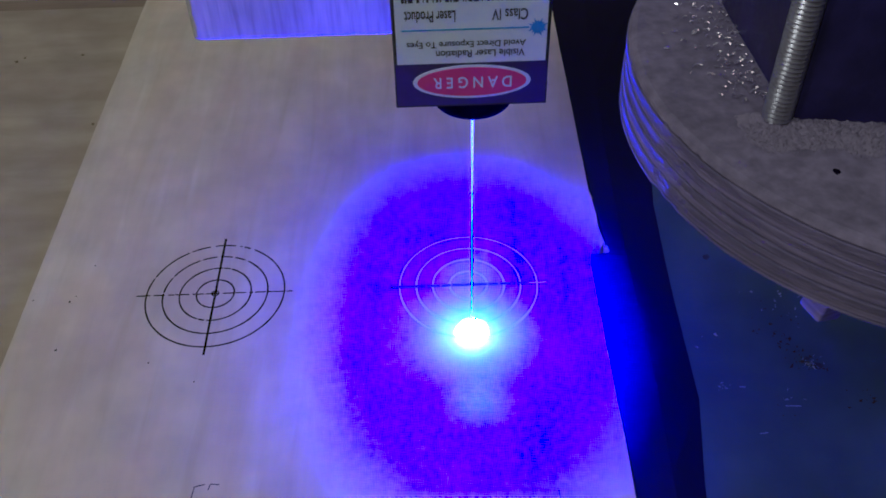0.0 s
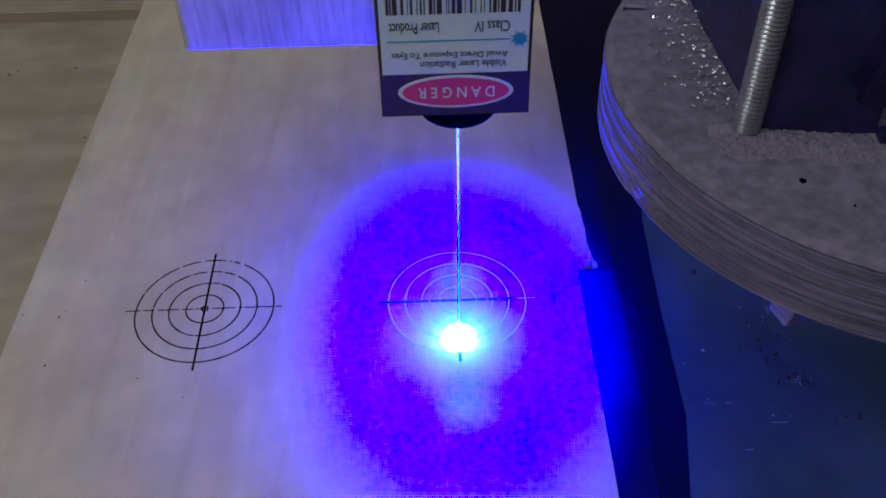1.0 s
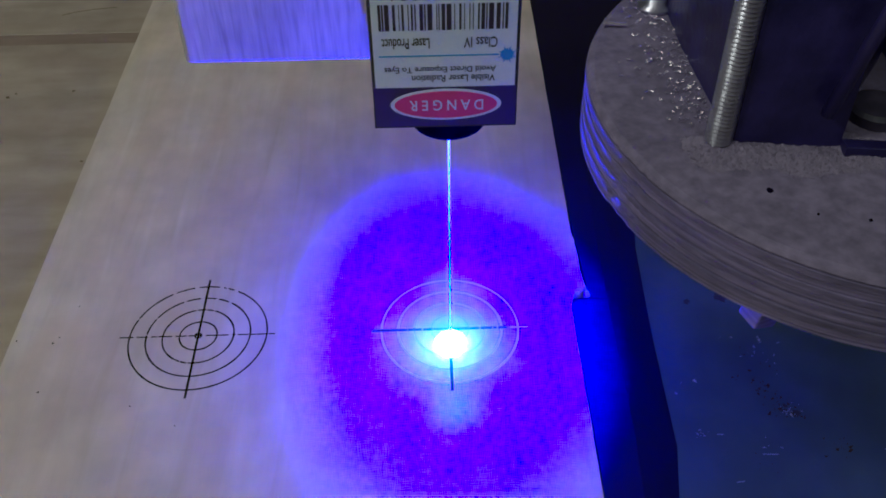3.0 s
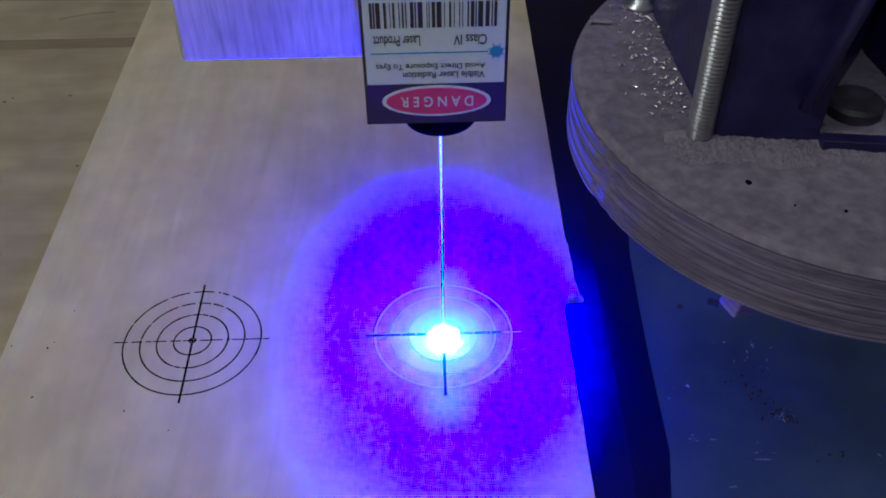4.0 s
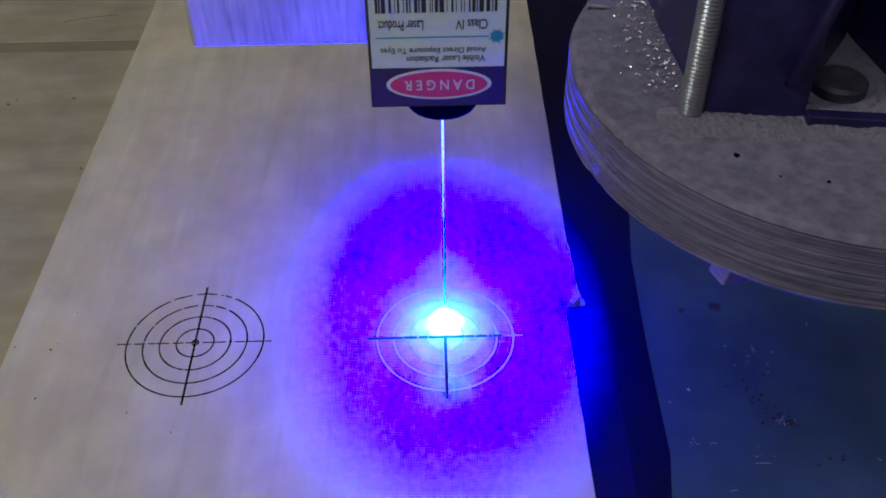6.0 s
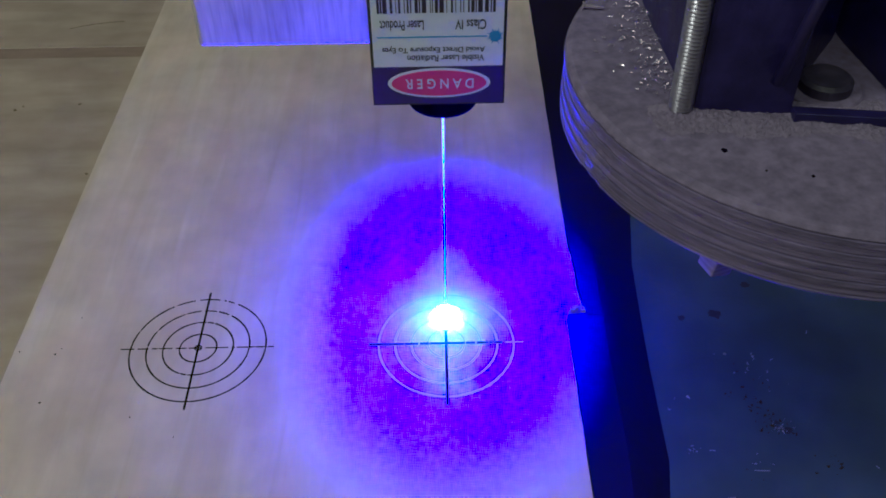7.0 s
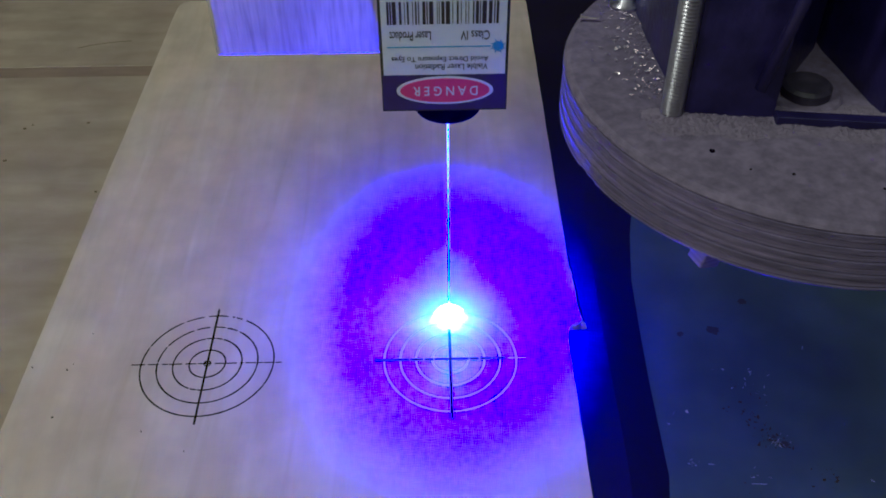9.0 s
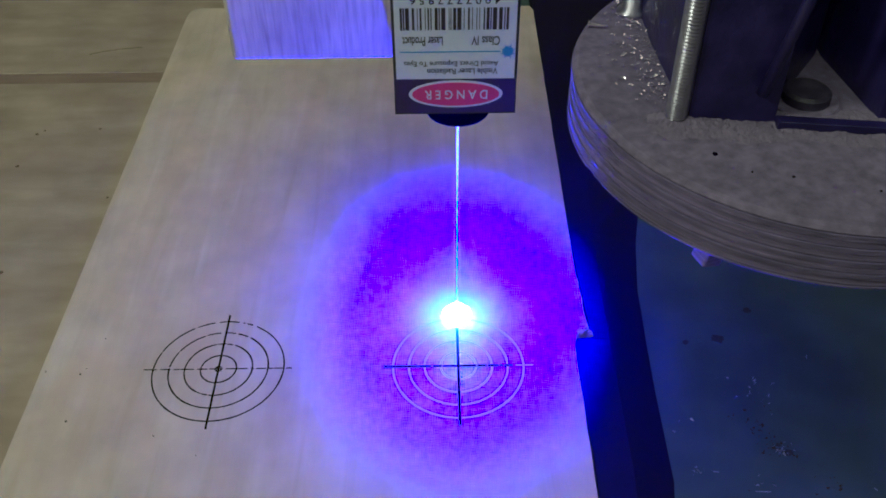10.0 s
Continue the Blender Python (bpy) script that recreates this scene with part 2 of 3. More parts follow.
def prism(outline, z0, z1, bevel=0.0):
    bm = bmesh.new()
    lo = [bm.verts.new((x, y, z0)) for x, y in outline]
    hi = [bm.verts.new((x, y, z1)) for x, y in outline]
    n = len(outline)
    bm.faces.new(hi)
    bm.faces.new(list(reversed(lo)))
    for i in range(n):
        bm.faces.new((lo[i], lo[(i + 1) % n], hi[(i + 1) % n], hi[i]))
    if bevel:
        rim = [e for e in bm.edges if all(v in hi for v in e.verts)]
        bmesh.ops.bevel(bm, geom=rim, offset=bevel, segments=3, affect="EDGES", profile=0.5)
    return bm


def arc_strip(cx, cy, r, w, spans, z0, z1):
    """A ring of the given width, drawn over spans of degrees."""
    bm = bmesh.new()
    for a0, a1 in spans:
        n = max(2, int(abs(a1 - a0) / 4) + 1)
        prev = None
        for i in range(n + 1):
            a = radians(a0 + (a1 - a0) * i / n)
            ww = w * (0.85 + 0.3 * noise.noise((cx + math.cos(a) * 6 * r, cy + math.sin(a) * 6 * r, 2.0)))
            row = [bm.verts.new((cx + (r + s * ww / 2) * math.cos(a), cy + (r + s * ww / 2) * math.sin(a), z)) for s, z in ((-1, z0), (-1, z1), (1, z1), (1, z0))]
            if prev:
                for k in range(3):
                    bm.faces.new((prev[k], prev[k + 1], row[k + 1], row[k]))
            else:
                bm.faces.new(row)
            prev = row
        bm.faces.new(prev)
    return bm


def add_box(bm, x0, x1, y0, y1, z0, z1):
    vs = [bm.verts.new((x, y, z)) for z in (z0, z1) for x, y in ((x0, y0), (x1, y0), (x1, y1), (x0, y1))]
    for f in ((3, 2, 1, 0), (4, 5, 6, 7), (0, 1, 5, 4), (1, 2, 6, 5), (2, 3, 7, 6), (3, 0, 4, 7)):
        bm.faces.new([vs[i] for i in f])


# ---- the room ----
def build_room():
    S = 90.0
    single("floor", box(-S, S, -S, S, -42, -41), M_FLOOR, (0, 0, -42), "plain grey concrete workshop floor", "floor", kind="structure")
    single("ceiling", box(-S, S, -S, S, 72, 73), M_WALL, (0, 0, 72), "plain pale painted workshop ceiling", "ceiling", kind="structure")
    for name, b in (("wall_north", (-S, S, S, S + 2, -41, 72)), ("wall_south", (-S, S, -S - 2, -S, -41, 72)),
                    ("wall_east", (S, S + 2, -S, S, -41, 72)), ("wall_west", (-S - 2, -S, -S, S, -41, 72))):
        single(name, box(*b), M_WALL, ((b[0] + b[1]) / 2, (b[2] + b[3]) / 2, b[4]), "plain pale painted workshop wall", "wall", kind="structure")


# ---- table, lower plate and board ----
TABLE_Z = -0.36
PLATE_Z = -0.38


def build_table():
    t = thing("workbench", (-12, 0, TABLE_Z - 1.4), "worn brown wooden workbench with plank top under the board", "workbench")
    seams = [-30.0, -18.0, -6.0, 9.36, 21.0, 33.0]
    for y0, y1 in zip(seams, seams[1:]):
        gap = 0.012
        part("plank", box(-34, 1.25, y0 + gap, y1 - gap - (0.42 if abs(y1 - 9.36) < 0.1 else 0), TABLE_Z - 1.4, TABLE_Z, 0.01, 1), M_TABLE, t)
    part("seam_filler", box(-34, 1.2, 8.90, 9.40, TABLE_Z - 1.3, TABLE_Z - 0.012), M_SEAM, t, "dark sunken seam between planks")
    for x in (-32, -0.6):
        for y in (-27, 27):
            part("leg", box(x - 1.5, x + 1.5, y - 1.5, y + 1.5, -41, TABLE_Z - 1.4), M_TABLE, t)


def build_plate():
    t = thing("base_plate", (20, 0, PLATE_Z - 0.5), "dark green-black painted metal base plate with scuffs and debris", "base plate", kind="structure")
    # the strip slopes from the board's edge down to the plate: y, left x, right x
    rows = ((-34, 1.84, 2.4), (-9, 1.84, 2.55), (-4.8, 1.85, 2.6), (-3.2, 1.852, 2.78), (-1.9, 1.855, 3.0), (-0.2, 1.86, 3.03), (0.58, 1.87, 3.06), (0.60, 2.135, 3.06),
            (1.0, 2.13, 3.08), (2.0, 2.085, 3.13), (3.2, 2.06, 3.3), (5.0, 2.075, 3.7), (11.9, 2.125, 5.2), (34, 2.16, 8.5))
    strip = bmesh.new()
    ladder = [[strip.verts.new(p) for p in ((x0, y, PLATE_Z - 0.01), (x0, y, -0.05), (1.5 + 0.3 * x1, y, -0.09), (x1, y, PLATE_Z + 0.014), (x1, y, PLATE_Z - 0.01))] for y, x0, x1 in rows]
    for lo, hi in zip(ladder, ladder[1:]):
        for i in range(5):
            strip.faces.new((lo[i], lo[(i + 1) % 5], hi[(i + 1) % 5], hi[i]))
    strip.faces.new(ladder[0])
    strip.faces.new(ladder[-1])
    part("edge_strip", strip, M_STRIP, t, "dark strip sloping along the plate edge, blue glare in its colour")
    part("plate", box(1.3, 42, -34, 34, PLATE_Z - 0.5, PLATE_Z, 0.03, 1), M_PLATE, t)


def board_outline():
    pts = [(-6.45, -9.0), (1.80, -9.0)]
    # the sawn edge is uneven, with a splintered tab
    for i in range(24):
        y = -8.6 + i * 0.39
        if y < 0.55:
            pts.append((1.822 + 0.012 * noise.noise((y * 2.1, 3, 0)) + 0.004 * (y + 3), y))
    pts += [(1.855, 0.63), (1.93, 0.66), (2.0, 0.70), (2.06, 0.72), (2.115, 0.79), (2.08, 0.95), (2.06, 1.15), (2.075, 1.45), (2.07, 1.72), (2.04, 1.80), (2.035, 2.0)]
    for i in range(20):
        y = 2.3 + i * 0.48
        if y < 11.4:
            pts.append((2.035 + 0.008 * (y - 2) + 0.01 * noise.noise((y * 1.7, 8, 0)), y))
    pts += [(2.12, 11.5), (2.05, 11.72), (-6.05, 11.78), (-6.22, 11.72), (-6.32, 11.55)]
    for i in range(30):
        y = 11.2 - i * 0.66
        if y > -8.8:
            pts.append((-6.33 - 0.006 * (11 - y) + 0.02 * noise.noise((y * 0.9, 1, 5)), y))
    return pts


def build_board():
    t = thing("plywood_board", (-2.2, 1.4, TABLE_Z), "pale plywood board with burned targets lying on the bench", "board")
    part("panel", prism(board_outline(), TABLE_Z, 0, 0.03), M_BOARD, t)
    splinters = bmesh.new()
    for k in range(16):
        x, y = 1.9 + random.random() * 0.22, 0.60 + random.random() * 0.14
        l, w = 0.02 + random.random() * 0.05, 0.008 + random.random() * 0.01
        add_box(splinters, x, x + l, y, y + w, -0.08, 0.002 + random.random() * 0.012)
    part("splinters", splinters, M_BOARD_EDGE, t, "torn fibres on the sawn edge", kind="stuff")


# ---- burned targets ----
RINGS = (1.0, 0.757, 0.517, 0.272)


def build_first_target():
    P = 3.675
    t = thing("burned_target", (-P, 0, 0), "finished black burned target of four rings and a cross", "burned target", "targets burned into the board")
    spans = (((-200, 62), (66, 72), (74, 76), (80, 98), (102, 118), (121, 158)), ((-182, 58), (62, 75), (78, 92), (96, 112), (115, 150), (153, 176)),
             ((-258, -112), (-110, -100), (-97, 70), (73, 84), (86, 100)), ((-270, 90),))
    for r, sp in zip(RINGS, spans):
        part("ring", arc_strip(-P, 0, r, 0.027, sp, -0.02, 0.003), M_CHAR, t)
    part("centre_ring", arc_strip(-P, 0, 0.047, 0.03, ((0, 360),), -0.02, 0.004), M_CHAR, t)
    part("upright_line", box(-P - 0.016, -P + 0.016, -1.145, 1.145, -0.02, 0.0035), M_CHAR, t)
    x = -1.145
    while x < 1.13:
        l = random.choice((0.05, 0.09, 0.16, 0.2))
        l = min(l, 1.145 - x)
        part("level_line_dash", box(-P + x, -P + x + l, -0.010, 0.010, -0.02, 0.003), M_CHAR, t, "thin burned dash")
        x += l + random.choice((0.015, 0.03, 0.05))


def build_second_target():
    t = thing("burned_target", (0, 0, 0), "half finished scorched target still being burned by the laser", "burned target", "targets burned into the board")
    for r in RINGS:
        part("ring", arc_strip(0, 0, r, 0.034, ((0, 360),), -0.02, 0.003), M_SCORCH, t, "brown scorched ring")
    x = -1.145
    for l, g in ((0.30, 0.0), (0.22, 0.012), (0.2, 0.02), (0.14, 0.012), (0.3, 0.0), (0.22, 0.012), (0.14, 0.02), (0.17, 0.015), (0.05, 0.02), (0.13, 0.01), (0.06, 0.02)):
        part("level_line_dash", box(x, min(x + l, 0.86), -0.024, 0.024, -0.02, 0.0035), M_CHAR, t, "black burned dash")
        x += l + g
        if x > 0.84:
            break
    part("level_line_end", box(0.88, 1.145, -0.011, 0.011, -0.02, 0.003), M_SCORCH, t, "brown scorched line end")
    return t


# ---- the carriage: laser, block, disc ----
CARRIED = []


def lettering(text, x0, x1, z0, z1, y, material, parent, name="lettering"):
    """Upside-down words on the front face, fitted between x0..x1 and z0..z1."""
    cu = bpy.data.curves.new(name, "FONT")
    cu.body = text
    cu.offset = 0.012
    tmp = bpy.data.objects.new(name, cu)
    scene.collection.objects.link(tmp)
    bpy.context.view_layer.update()
    me = bpy.data.meshes.new_from_object(tmp.evaluated_get(bpy.context.evaluated_depsgraph_get()))
    bpy.data.objects.remove(tmp)
    xs = [v.co.x for v in me.vertices]
    ys = [v.co.y for v in me.vertices]
    bm = bmesh.new()
    bm.from_mesh(me)
    bpy.data.meshes.remove(me)
    for v in bm.verts:
        u = (v.co.x - min(xs)) / (max(xs) - min(xs))
        w = (v.co.y - min(ys)) / (max(ys) - min(ys))
        v.co = Vector((x1 - u * (x1 - x0), y, z1 - w * (z1 - z0)))
    return part(name, bm, material, parent)


def oval(cx, cz, rx, rz, y0, y1, seg=48):
    bm = bmesh.new()
    a = [bm.verts.new((cx + rx * math.cos(2 * math.pi * i / seg), y0, cz + rz * math.sin(2 * math.pi * i / seg))) for i in range(seg)]
    b = [bm.verts.new((v.co.x, y1, v.co.z)) for v in a]
    bm.faces.new(a)
    bm.faces.new(list(reversed(b)))
    for i in range(seg):
        bm.faces.new((a[i], a[(i + 1) % seg], b[(i + 1) % seg], b[i]))
    return bm


def ragged_bore(v):
    """Makes the unseen bore uneven, so the light pool gets a ragged edge."""
    a = math.atan2(v.co.y, v.co.x)
    k = 1 + 0.04 * noise.noise((2.2 * math.cos(a), 2.2 * math.sin(a), 4.0)) + 0.04 * noise.noise((9 * math.cos(a), 9 * math.sin(a), 1.0))
    v.co.x, v.co.y = v.co.x * k, v.co.y * k


def build_laser():
    t = thing("laser_module", (-0.05, 0, 4.0), "black square laser module with white warning label, lens downward", "laser module")
    x0, x1, yf, yb, zb, zt = -0.80, 0.70, -0.72, 0.78, 4.36, 8.4
    # hollow round the lens tube
    body = box(x0, x1, yf, yb, 4.60, zt, 0.02)
    part("body", body, M_CASE, t)
    skirt = bmesh.new()
    seg = 32
    # bottom block with a round bore
    outer = []
    for i in range(seg):
        a = 2 * math.pi * i / seg
        c, s = math.cos(a), math.sin(a)
        k = 0.75 / max(abs(c), abs(s))
        outer.append((-0.05 + c * k, 0.03 + s * k))
    lo_o = [skirt.verts.new((x, y, zb)) for x, y in outer]
    hi_o = [skirt.verts.new((x, y, 4.62)) for x, y in outer]
    lo_i = [skirt.verts.new((0.36 * math.cos(2 * math.pi * i / seg), 0.36 * math.sin(2 * math.pi * i / seg), zb)) for i in range(seg)]
    hi_i = [skirt.verts.new((v.co.x, v.co.y, 4.62)) for v in lo_i]
    for i in range(seg):
        j = (i + 1) % seg
        skirt.faces.new((lo_o[i], lo_o[j], hi_o[j], hi_o[i]))
        skirt.faces.new((lo_i[i], lo_i[j], lo_o[j], lo_o[i]))
        skirt.faces.new((lo_i[i], lo_i[j], hi_i[j], hi_i[i]))
    part("end_cap", skirt, M_CASE, t)
    nz = turned([(0.25, 4.6), (0.25, 4.45), (0.165, 4.36), (0.165, 4.0), (0.40, 4.0), (0.405, 4.04), (0.405, 4.40)], 0, 0, 96)
    for v in nz.verts:  # the unseen bore is a slot, longer along y, to stretch the light pool
        if math.hypot(v.co.x, v.co.y) < 0.3:
            v.co.y *= 1.62
            ragged_bore(v)
    # two unseen rectangular openings in the nozzle's lower face, added to shape the side-lobe patches
    gone = [f for f in nz.faces if abs(f.calc_center_median().z - 4.0) < 0.001 and abs(f.calc_center_median().x) < 0.07]
    bmesh.ops.delete(nz, geom=gone, context="FACES")
    for side, yl, yh in ((1, 0.95, 1.52), (-1, 0.84, 1.48)):
        yh, yl = yh * side, yl * side
        # emitter above, opening below: the lobe falls on the board at x -0.28..0.37
        ye, ze, zo = 0.30 * side, 4.33, 4.005
        k = (ze - zo) / ze
        ox0, ox1 = sorted((-0.28 * k, 0.37 * k))
        oy0, oy1 = sorted((ye + (yl - ye) * k, ye + (yh - ye) * k))
        my0, my1 = sorted((0.262 * side, 0.402 * side))
        for b4 in ((-0.125, ox0, my0, my1), (ox1, 0.125, my0, my1), (ox0, ox1, my0, oy0), (ox0, ox1, oy1, my1)):
            add_box(nz, b4[0], b4[1], b4[2], b4[3], zo - 0.004, zo)
        lobe = turned([(0, ze), (0.012, ze), (0.012, ze + 0.01), (0, ze + 0.01)], 0, ye, 10)
        part("side_lobe", lobe, M_LOBE, t, "unseen tiny emitter added for a side-lobe patch")
    # Unseen lining, added to scatter the lens light.
    lining = turned([(0.162, 4.35), (0.162, 4.004)], 0, 0, 96)
    for v in lining.verts:
        v.co.y *= 1.62
        ragged_bore(v)
    part("bore", lining, M_LINING, t, "unseen lining added inside the nozzle's bore", True)
    part("collar", turned([(0.408, 4.3), (0.408, 3.975), (0.412, 3.96), (0.425, 3.96), (0.433, 3.985), (0.433, 4.4)], 0, 0, 64), M_NOZZLE, t, "black collar round the nozzle", True)
    part("nozzle", nz, M_NOZZLE, t, "short black lens nozzle", True)
    # the slow axis of the diode lies along y; two unseen glowing rings are added to widen the light
    discs = (("lens", -0.003, -0.025, 0.033, 0.037, 0.0, 1.0, 4.33, M_LENS, "blue glowing lens"),
             ("lens_ring", -0.003, -0.025, 0.138, 0.17, 0.27, 1.0, 4.332, M_EDGE_FILL, "unseen dim ring added to soften the light's edge"),
             ("retaining_ring", 0, 0, 0.140, 0.245, 0.82, 1.0, 4.26, M_WIDE_FILL, "unseen blue glowing ring added for wide light"))
    for name, cx, cy, rx, ry, hole, rim, z, mat, text in discs:
        glass = turned([(hole, z), (rim, z), (rim, z + 0.01), (hole, z + 0.01)], 0, 0, 40)
        for v in glass.verts:
            v.co = Vector((v.co.x * rx + cx, v.co.y * ry + cy, v.co.z))
        part(name, glass, mat, t, text)
    # warning label
    lab = part("label", box(-0.765, 0.665, yf - 0.012, yf + 0.01, 4.87, 8.0), M_LABEL, t, "white printed warning label")
    part("label_band", box(-0.785, 0.685, yf - 0.010, yf + 0.01, 4.385, 4.868), M_BAND, t, "dark band of the label")
    y = yf - 0.016
    part("danger_border", oval(-0.045, 4.655, 0.578, 0.192, y + 0.006, y), M_LABEL, lab, "white oval border")
    part("danger_oval", oval(-0.045, 4.655, 0.535, 0.165, y + 0.002, y - 0.004), M_PINK, lab, "red oval")
    y -= 0.007
    lettering("D A N G E R", -0.425, 0.345, 4.585, 4.715, y, M_LABEL, lab)
    y = yf - 0.016
    lettering("Visible Laser Radiation", -0.39, 0.46, 4.935, 5.015, y, M_INK, lab)
    lettering("Avoid Direct Exposure To Eyes", -0.665, 0.467, 5.045, 5.135, y, M_INK, lab)
    lettering("Class IV", 0.14, 0.475, 5.325, 5.445, y, M_INK, lab)
    lettering("Laser Product", -0.675, -0.20, 5.325, 5.445, y, M_INK, lab)
    part("rule", box(-0.71, 0.49, y, y + 0.008, 5.234, 5.248), M_BLUEINK, lab, "thin blue rule")
    star = bmesh.new()
    ring = []
    for i in range(32):
        r = (0.080, 0.060, 0.104, 0.056)[i % 4]
        ring.append(star.verts.new((0.575 + r * math.cos(i * math.pi / 16), y, 5.24 + r * math.sin(i * math.pi / 16))))
    star.faces.new(ring)
    part("sunburst", star, M_BLUEINK, lab, "blue sunburst sign")
    # barcode: start and width of each bar, in hundredths of the label's width
    bars = ((4.8, 1.8), (7.2, 1.2), (9.2, 3.0), (14.6, 1.9), (18.8, 0.6), (20.9, 1.5), (25.1, 0.7), (27.3, 1.3), (29.7, 0.9), (33.1, 2.4),
            (36.3, 1.0), (38.4, 3.3), (44.5, 0.6), (46.0, 0.7), (48.1, 2.4), (51.5, 3.3), (56.7, 0.6), (60.1, 1.5), (63.4, 0.6), (67.0, 0.7),
            (69.3, 0.6), (72.8, 1.2), (75.2, 2.4), (78.4, 0.9), (80.3, 3.4), (85.4, 2.8), (89.6, 0.9), (91.5, 1.9))
    for x, w in bars:
        part("barcode_bar", box(-0.765 + 0.0143 * x, -0.765 + 0.0143 * (x + w), y, y + 0.008, 5.53, 5.81), M_INK, lab)
    lettering("4 0 0 7 7 7 7 9 5 6", -0.575, 0.465, 5.855, 5.945, y, M_INK, lab)
    CARRIED.append(t)


def build_beam():
    t = thing("laser_beam", (0, 0, 0), "violet-white laser beam burning a glaring spot on the board", "laser beam")
    part("beam", turned([(0.008, 0.02), (0.008, 1.2), (0.010, 2.6), (0.012, 4.1)], 0, 0, 12), M_BEAM, t, "thin pale blue beam", True)
    part("beam_root", turned([(0.008, 3.66), (0.019, 3.70), (0.021, 3.97), (0, 3.99)], 0, 0, 12), M_BEAM, t, "thicker glowing head of the beam", True)
    # The glaring spot is given shape as a small glowing dome.
    flame = turned([(0.228, 0.004), (0.226, 0.035), (0.21, 0.08), (0.178, 0.12), (0.132, 0.148)], 0, 0, 64)
    for v in flame.verts:  # uneven outline of the spot's glare
        a = math.atan2(v.co.y, v.co.x)
        k = 1 + 0.12 * noise.noise((2.6 * math.cos(a), 2.6 * math.sin(a), 0.5)) + 0.07 * noise.noise((7 * math.cos(a), 7 * math.sin(a), 3.0 + 4 * v.co.z))
        v.co.x, v.co.y = v.co.x * k, v.co.y * k
    part("flame", flame, M_HOT, t, "small ragged white-cyan dome for the glaring spot", True)
    # Added black disc that blocks the core's light from the board.
    part("char_lip", turned([(0, 0.144), (0.122, 0.144), (0.122, 0.147), (0, 0.147)], 0, 0, 32), M_NOZZLE, t, "black disc added to keep core light off the board")
    part("core", turned([(0.13, 0.149), (0.11, 0.159), (0.07, 0.170), (0, 0.176)], 0, 0, 32), M_CORE, t, "white-hot core", True)
    # Two see-through glowing shells imitate the glare.
    part("smoke_glow", turned([(1.25, 0.012), (0.7, 0.05), (0.4, 0.11), (0.2, 0.20), (0, 0.24)], 0, 0, 40), M_INNER_GLARE, t, "cyan glowing shell for the spot's glare", True)
    part("smoke", turned([(2.1, 0.010), (1.4, 0.02), (0.8, 0.055), (0.4, 0.16), (0.2, 0.24), (0, 0.27)], 0, 0, 48), M_OUTER_GLARE, t, "wide faint shell for the spot's glare", True)
    CARRIED.append(t)


def build_block():
    b = box(-3.04, -0.3, 0.60, 3.7, 4.38, 8.6, 0.06, 3)
    t = single("wooden_block", b, M_BLOCK, (-1.7, 2.1, 4.38), "sanded pale wooden block beside the laser module", "wooden block")
    CARRIED.append(t)


DX, DY, DR, DZ0, DZ1 = 3.70, -2.21, 2.56, 5.10, 5.80


def build_disc():
    t = thing("plywood_disc", (DX, DY, DZ0), "thick round plywood disc with rough layered rim", "wooden disc")
    n = 10
    h = (DZ1 - DZ0) / n
    for k in range(n):
        z0, z1 = DZ0 + k * h, DZ0 + (k + 1) * h - 0.003
        dr = (0.0, -0.009, 0.003, -0.009, 0.0, -0.012, -0.004, -0.012)[k % 8]
        bm = bmesh.new()
        seg = 360
        rows = []
        top = 0.06 if k == n - 1 else 0.006
        low = 0.05 if k == 0 else 0.010
        for (ins, z) in ((low, z0), (0, z0 + low), (0, z1 - min(top, 0.05)), (top * 0.35, z1 - top * 0.35), (top, z1)):
            row = []
            for i in range(seg):
                a = 2 * math.pi * i / seg
                wob = 0.004 * noise.noise((math.cos(a) * 9, math.sin(a) * 9, k * 7.1)) + 0.0012 * noise.noise((math.cos(a) * 40, math.sin(a) * 40, k * 3.3 + z))
                # chipped stretch of the rim
                if 196 < math.degrees(a) < 206:
                    wob -= 0.03 * abs(noise.noise((a * 45, k * 2.0, z * 6)))
                r = DR + dr + wob - ins
                row.append(bm.verts.new((DX + r * math.cos(a), DY + r * math.sin(a), z)))
            rows.append(row)
        for a, b in zip(rows, rows[1:]):
            for i in range(seg):
                j = (i + 1) % seg
                bm.faces.new((a[i], a[j], b[j], b[i]))
        bm.faces.new(list(reversed(rows[0])))
        bm.faces.new(rows[-1])
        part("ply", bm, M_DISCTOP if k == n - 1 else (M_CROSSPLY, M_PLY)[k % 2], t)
    # clip under the rim
    clip = box(2.19, 2.40, -4.16, -3.95, DZ0 - 0.22, DZ0 + 0.01, 0.02)
    bmesh.ops.rotate(clip, cent=(2.3, -4.05, DZ0), matrix=Euler((0, radians(14), radians(20))).to_matrix(), verts=clip.verts[:])
    part("clip", clip, M_PLY, t, "small pale wooden clip under the rim")
    for x, y, r, l in ((2.52, -4.15, 0.022, 0.13), (2.60, -4.17, 0.030, 0.10), (2.66, -4.20, 0.018, 0.15)):
        part("pin", turned([(0, DZ0 - l), (r * 0.7, DZ0 - l), (r, DZ0 - l * 0.6), (r, DZ0 + 0.02), (0, DZ0 + 0.02)], x, y, 10), M_POST, t, "short dark pin end under the rim")
    CARRIED.append(t)


